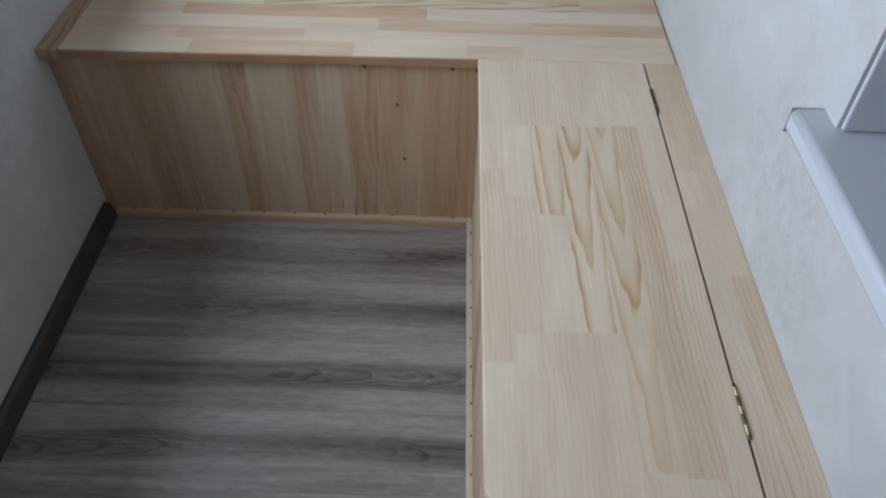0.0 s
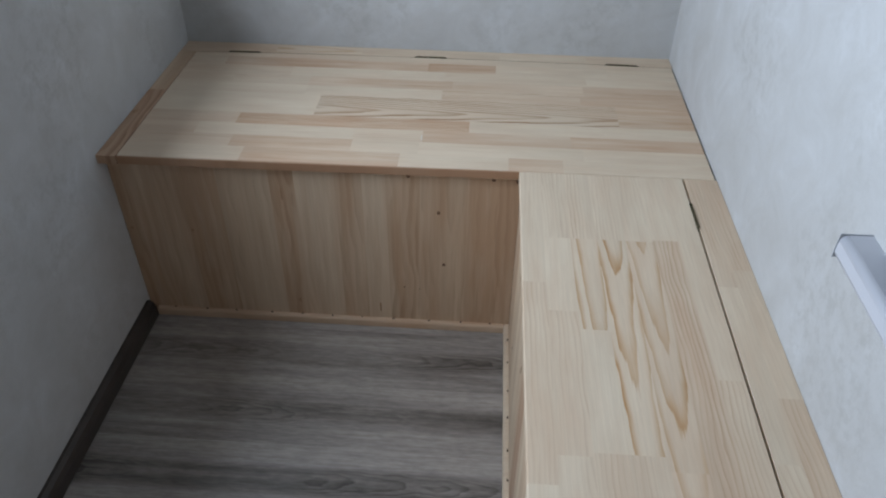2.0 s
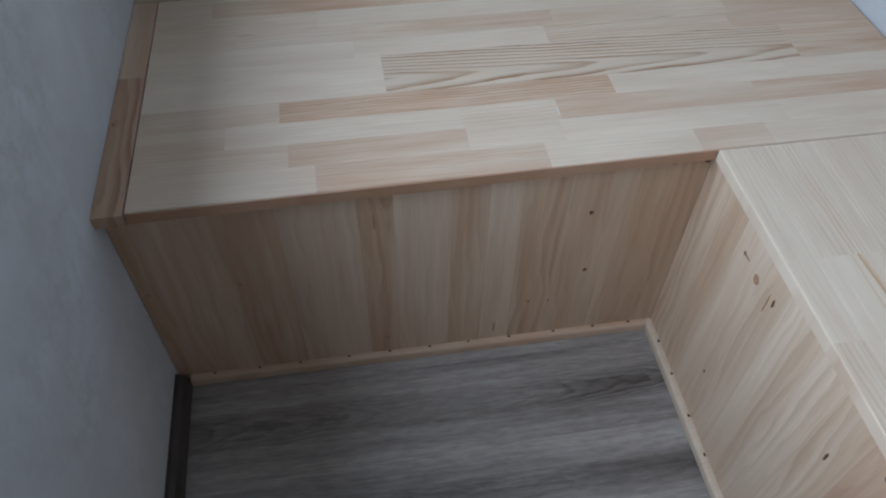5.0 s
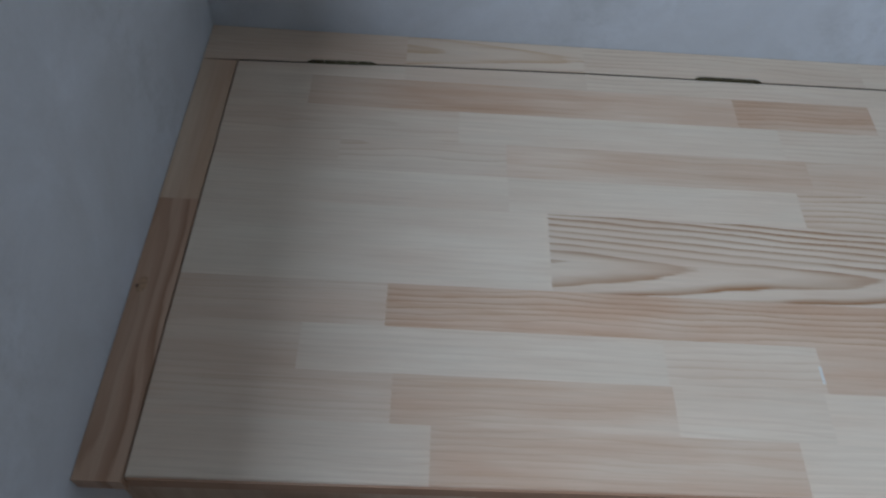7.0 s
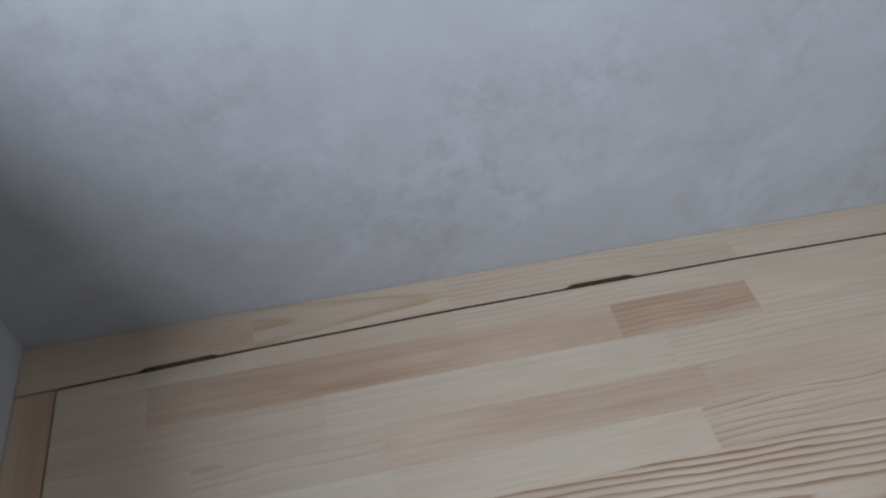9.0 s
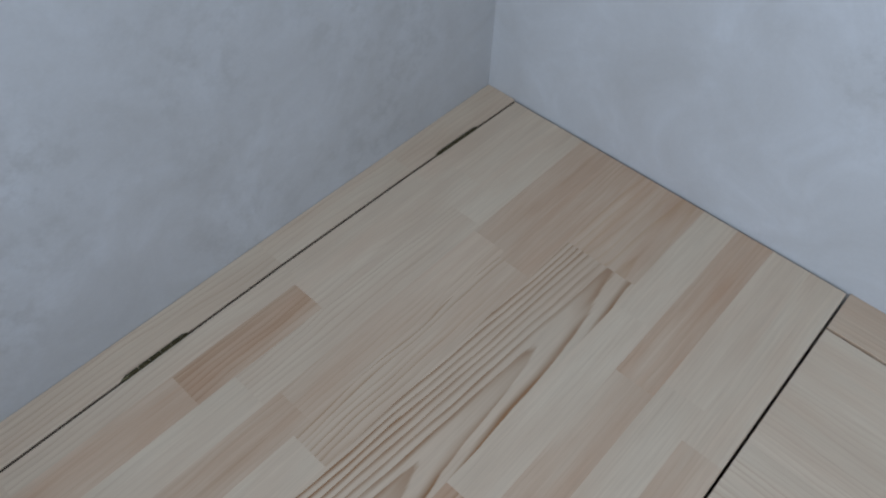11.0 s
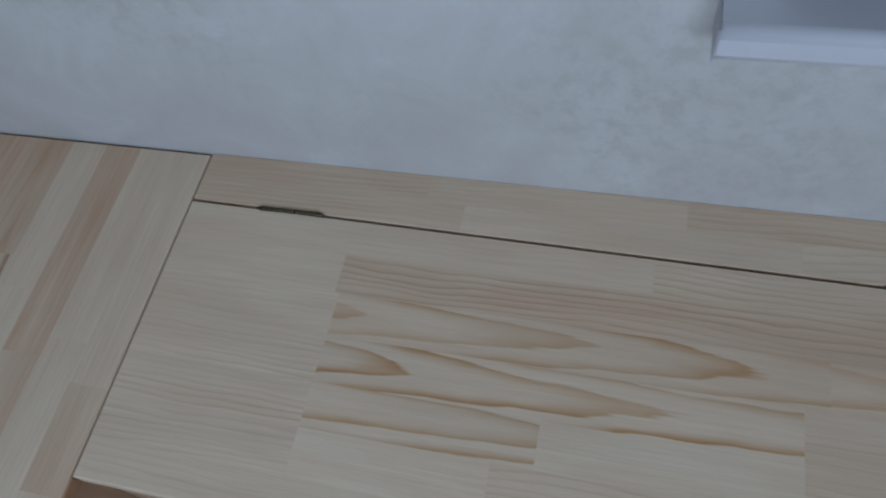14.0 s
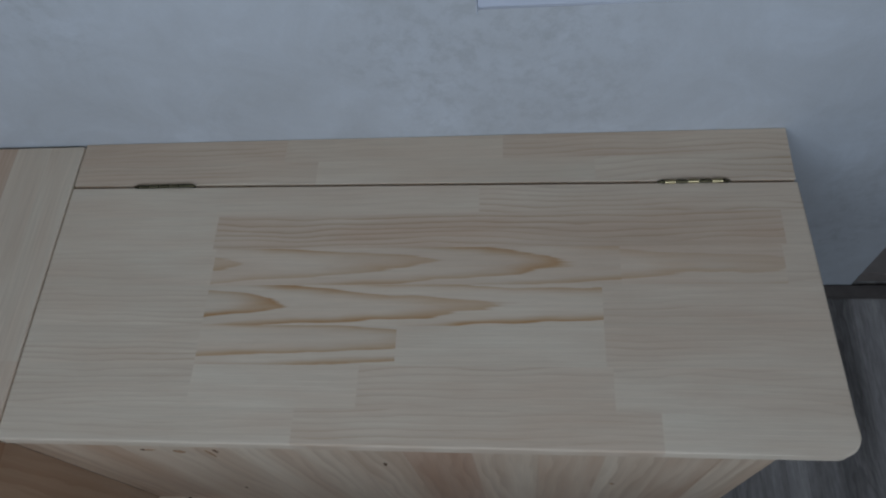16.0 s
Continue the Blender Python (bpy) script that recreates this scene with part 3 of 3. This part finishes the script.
looks = [P(0.7, 0.3), P(0.45, 0.2, 0.9), P(0.8, 0.25, 0.7, 0.1), P(0.2, 0.2), P(0.75, 0.5, 0.55, 0.15), P(0.15, 0.15, 0.8), P(0.35, 0.35, 0.9), P(0.0, 0.15), P(0.5, 0.4, 0.8), P(0.35, 0.25, 0.55, 0.1), P(0.6, 0.2), P(0.85, 0.3)]
hp = H - TH - 0.006
for e0, e1, lk in zip(edges, edges[1:], looks):
    m = Matrix.Translation(Vector(((e0 + e1) / 2, A_PANEL + 0.007, 0.002 + hp / 2)) - base_a) @ Matrix(((0, 1, 0), (0, 0, -1), (-1, 0, 0))).to_4x4()
    stave(front, hp, e1 - e0, 0.014, m, lk, PANEL_PINE)
for kx, kz, r, stretch in ((-0.147, 0.307, 0.0034, 1.2), (-0.136, 0.177, 0.0038, 1.0), (-0.218, 0.111, 0.0017, 1.2), (-0.185, 0.108, 0.0017, 1.0), (-0.205, 0.39, 0.0045, 1.2),
                           (-0.045, 0.39, 0.0045, 1.2), (0.001, 0.388, 0.0045, 1.2)):
    knot(front, base_a, (kx, A_PANEL, kz), "y", r, stretch)
for kx, kz, r, stretch in ((-0.77, 0.233, 0.003, 1.2), (-0.645, 0.235, 0.003, 1.3), (-0.444, 0.058, 0.0035, 1.5), (-0.451, 0.335, 0.0022, 7.0), (-0.27, 0.05, 0.002, 7.0)):
    knot(front, base_a, (kx, A_PANEL, kz), "y", r, stretch, PALE_KNOT)



def skirting_strip(parent, base, start, end, face, along, warmth):
    """A small pine strip along the foot of a panel, with nail holes along its top."""
    n = 4
    prof = [(0, 0), (0.0105, 0)] + [(0.0105 - 0.006 + 0.006 * math.cos(i / n * math.pi / 2), 0.012 + 0.006 * math.sin(i / n * math.pi / 2)) for i in range(n + 1)] + [(0, 0.018)]
    bm = bmesh.new()
    ring = []
    for s in (start, end):
        ring.append([bm.verts.new((s, face - d, z + 0.001) if along == "x" else (face - d, s, z + 0.001)) for d, z in prof])
    bm.faces.new(ring[0]), bm.faces.new(ring[1][::-1])
    k = len(prof)
    for i in range(k):
        bm.faces.new((ring[0][i], ring[1][i], ring[1][(i + 1) % k], ring[0][(i + 1) % k]))
    bmesh.ops.recalc_face_normals(bm, faces=bm.faces)
    ob = part("skirting_strip", local(bm, base), PINE, parent, "small pine strip nailed along the foot")
    ob.color = P(warmth, 0.2, 0.9)
    count = int(abs(end - start) / 0.067)
    for i in range(count):
        s = start + (end - start) * (i + 0.6) / count + rng.uniform(-0.006, 0.006)
        b = bmesh.new()
        bmesh.ops.create_cone(b, cap_ends=True, segments=8, radius1=rng.uniform(0.002, 0.0031), radius2=0.0017, depth=0.0022)
        bmesh.ops.scale(b, vec=(1.2, 0.7, 1) if along == "x" else (0.7, 1.2, 1), verts=b.verts)
        at = Vector((s, face - 0.0022, 0.0195)) if along == "x" else Vector((face - 0.0022, s, 0.0195))
        part("nail", b, NAIL_AND_GAP, ob, "", Matrix.Translation(at - base))


skirting_strip(bench_a, base_a, LEFT + 0.018, -0.0042, A_PANEL, "x", 0.6)

# -- bench along the house wall --
base_b = Vector((0.18, -0.4, 0.0))
bench_b = tagged(empty("storage_bench", *base_b), "bare pine storage bench with rounded lid corner under the window sill", "bench", "pine corner benches")
B_START, B_END, B_SEAM, B_TILT = -0.001, -0.818, 0.2915, 0.009
lid_b = part("lid", local(slab(0.004, B_SEAM - 0.004, B_END + 0.05, B_START - 0.004, H - TH - 0.004, H - TH), base_b), PANEL_PINE, bench_b, "hinged lid of finger-jointed pine staves")
lid_b.color = P(0.3, 0.2)
S = B_START
rows_b = [
    (0.0, 0.036, [(S, None), (-0.30, P(0.06, 0.18, 0.9)), (-0.647, P(0.2, 0.35, 0.8, 0.1)), (B_END, P(0.0, 0.08))]),
    (0.036, 0.079, [(S, None), (-0.19, P(0.04, 0.4, 0.75, 0.12)), (-0.36, P(0.02, 0.15)), (-0.606, P(0.2, 0.3, 0.6, 0.08)), (B_END, P(0.14, 0.22, 0.9))]),
    (0.079, 0.121, [(S, None), (-0.19, P(0.05, 0.45, 0.8)), (-0.395, P(0.06, 0.8, 0.52, 0.3), FLAME_PINE), (-0.60, P(0.0, 0.03)), (B_END, P(0.2, 0.22, 0.85))]),
    (0.121, 0.166, [(S, None), (-0.19, P(0.04, 0.35, 0.65)), (-0.60, P(0.12, 1.05, 0.5, 0.26), FLAME_PINE), (B_END, P(0.16, 0.2, 0.8))]),
    (0.166, 0.209, [(S, None), (-0.19, P(0.03, 0.2)), (-0.62, P(0.2, 0.9, 0.51, 0.36), LONG_FLAME), (-0.78, P(0.3, 0.6, 0.5, 0.3), FLAME_PINE), (B_END, P(0.06, 0.15))]),
    (0.209, 0.25, [(S, None), (-0.185, P(0.03, 0.12)), (-0.785, P(0.42, 0.55, 0.85)), (B_END, P(0.1, 0.15))]),
    (0.25, B_SEAM - 0.002, [(S, None), (-0.475, P(0.04, 0.12)), (B_END, P(0.16, 0.4, 0.85))]),
]
lay(lid_b, base_b, rows_b, TH, "y", H - TH / 2, PINE, {"lo": 0.0, "soft": True, "end": B_END, "round": 0.02, "slant": 0.035, "hi": B_SEAM - 0.002, "hi_shift": lambda y: B_TILT * y})
strip = part("back_strip", local(slab(B_SEAM + 0.006, RIGHT - 0.002, -0.80, S - 0.004, H - TH - 0.004, H - TH), base_b), PANEL_PINE, bench_b, "fixed pine strip against the wall")
strip.color = P(0.2, 0.2)
lay(strip, base_b, [(B_SEAM + 0.002, 0.32, [(S, None), (-0.29, P(0.2, 0.3)), (-0.60, P(0.06, 0.1)), (-0.806, P(0.1, 0.6, 0.55, 0.2))]),
                    (0.32, RIGHT - 0.0005, [(S, None), (-0.25, P(0.4, 0.35, 0.8)), (-0.5, P(0.15, 0.3, 0.7, 0.1)), (-0.806, P(0.25, 0.4, 0.85))])],
    TH, "y", H - TH / 2, PINE, {"lo": B_SEAM + 0.002, "lo_shift": lambda y: B_TILT * y})
hinge(bench_b, base_b, B_SEAM - 0.001, -0.112, 90.5, False)
hinge(bench_b, base_b, B_SEAM - 0.0063, -0.702, 90.5, True)
B_PANEL = 0.0065
side = part("front_panel", local(slab(B_PANEL + 0.014, B_PANEL + 0.018, B_END + 0.062, S + 0.01, 0.002, H - TH - 0.004), base_b), PANEL_PINE, bench_b, "front panel of upright pine boards with small knots")
side.color = P(0.3, 0.2)
edges = [0.0145, -0.045, -0.1, -0.17, -0.22, -0.29, -0.345, -0.40, -0.47, -0.535, -0.6, -0.66, -0.71, -0.757]
for i, (e0, e1) in enumerate(zip(edges, edges[1:])):
    m = Matrix.Translation(Vector((B_PANEL + 0.007, (e0 + e1) / 2, 0.002 + hp / 2)) - base_b) @ Matrix(((0, 0, -1), (0, -1, 0), (-1, 0, 0))).to_4x4()
    lk = P(0.25, 0.3, 0.9) if i == 7 else P(rng.choice((0.0, 0.1, 0.25, 0.4)), 0.3, rng.choice((0.6, 0.8, 0.9)), rng.choice((0, 0.1)))
    stave(side, hp, e0 - e1, 0.014, m, lk, RED_PINE if i == 7 else PANEL_PINE)
for ky, kz, r, stretch, wood in ((-0.12, 0.352, 0.0028, 1.3, KNOT), (-0.127, 0.352, 0.007, 0.35, PALE_KNOT), (-0.2, 0.352, 0.0022, 3.2, KNOT), (-0.158, 0.346, 0.0068, 1.2, PALE_KNOT), (-0.372, 0.303, 0.002, 4.0, KNOT),
                                 (-0.431, 0.38, 0.0028, 1.6, KNOT), (-0.154, 0.122, 0.0022, 1.2, KNOT), (-0.19, 0.34, 0.002, 9.0, PALE_KNOT), (-0.62, 0.22, 0.003, 1.5, PALE_KNOT)):
    knot(side, base_b, (B_PANEL, ky, kz), "x", r, stretch, wood)
skirting_strip(bench_b, base_b, 0.0145, B_END + 0.061, B_PANEL, "y", 0.1)
endp = part("end_panel", local(slab(B_PANEL + 0.019, RIGHT - 0.001, B_END + 0.046, B_END + 0.0615, 0.002, H - TH - 0.001, 0.001), base_b), PANEL_PINE, bench_b, "pine end panel")
endp.color = P(0.3, 0.3)

# ---- floor of laminate planks ----
ground = part("floor", slab(LEFT - 0.25, RIGHT + 1.0, FRONT - 0.15, BACK + 0.15, -0.06, -0.008), THRESHOLD, None, "grey wood-look laminate floor")
tagged(ground, kind="structure", category="floor")
PLANK = 0.15
n = 0
yy = 0.585
while yy > FRONT + 0.1:
    off = (0.02, 0.3, 0.15, 0.36)[n % 4]
    x = LEFT - off
    while x < RIGHT + 0.9:
        x0, x1 = max(x, LEFT - 0.02), min(x + 1.28, RIGHT + 0.9)
        if x1 - x0 > 0.02:
            b = slab(-(x1 - x0) / 2 + 0.0001, (x1 - x0) / 2 - 0.0001, -PLANK / 2 + 0.0001, PLANK / 2 - 0.0001, -0.004, 0.004)
            top_edges = [e for e in b.edges if all(v.co.z > 0.003 for v in e.verts)]
            bmesh.ops.bevel(b, geom=top_edges, offset=0.0002, segments=1, affect="EDGES")
            part("plank", b, FLOOR, ground, "", Matrix.Translation(((x0 + x1) / 2, yy - PLANK / 2, -0.004)))
        x += 1.28
    yy -= PLANK
    n += 1
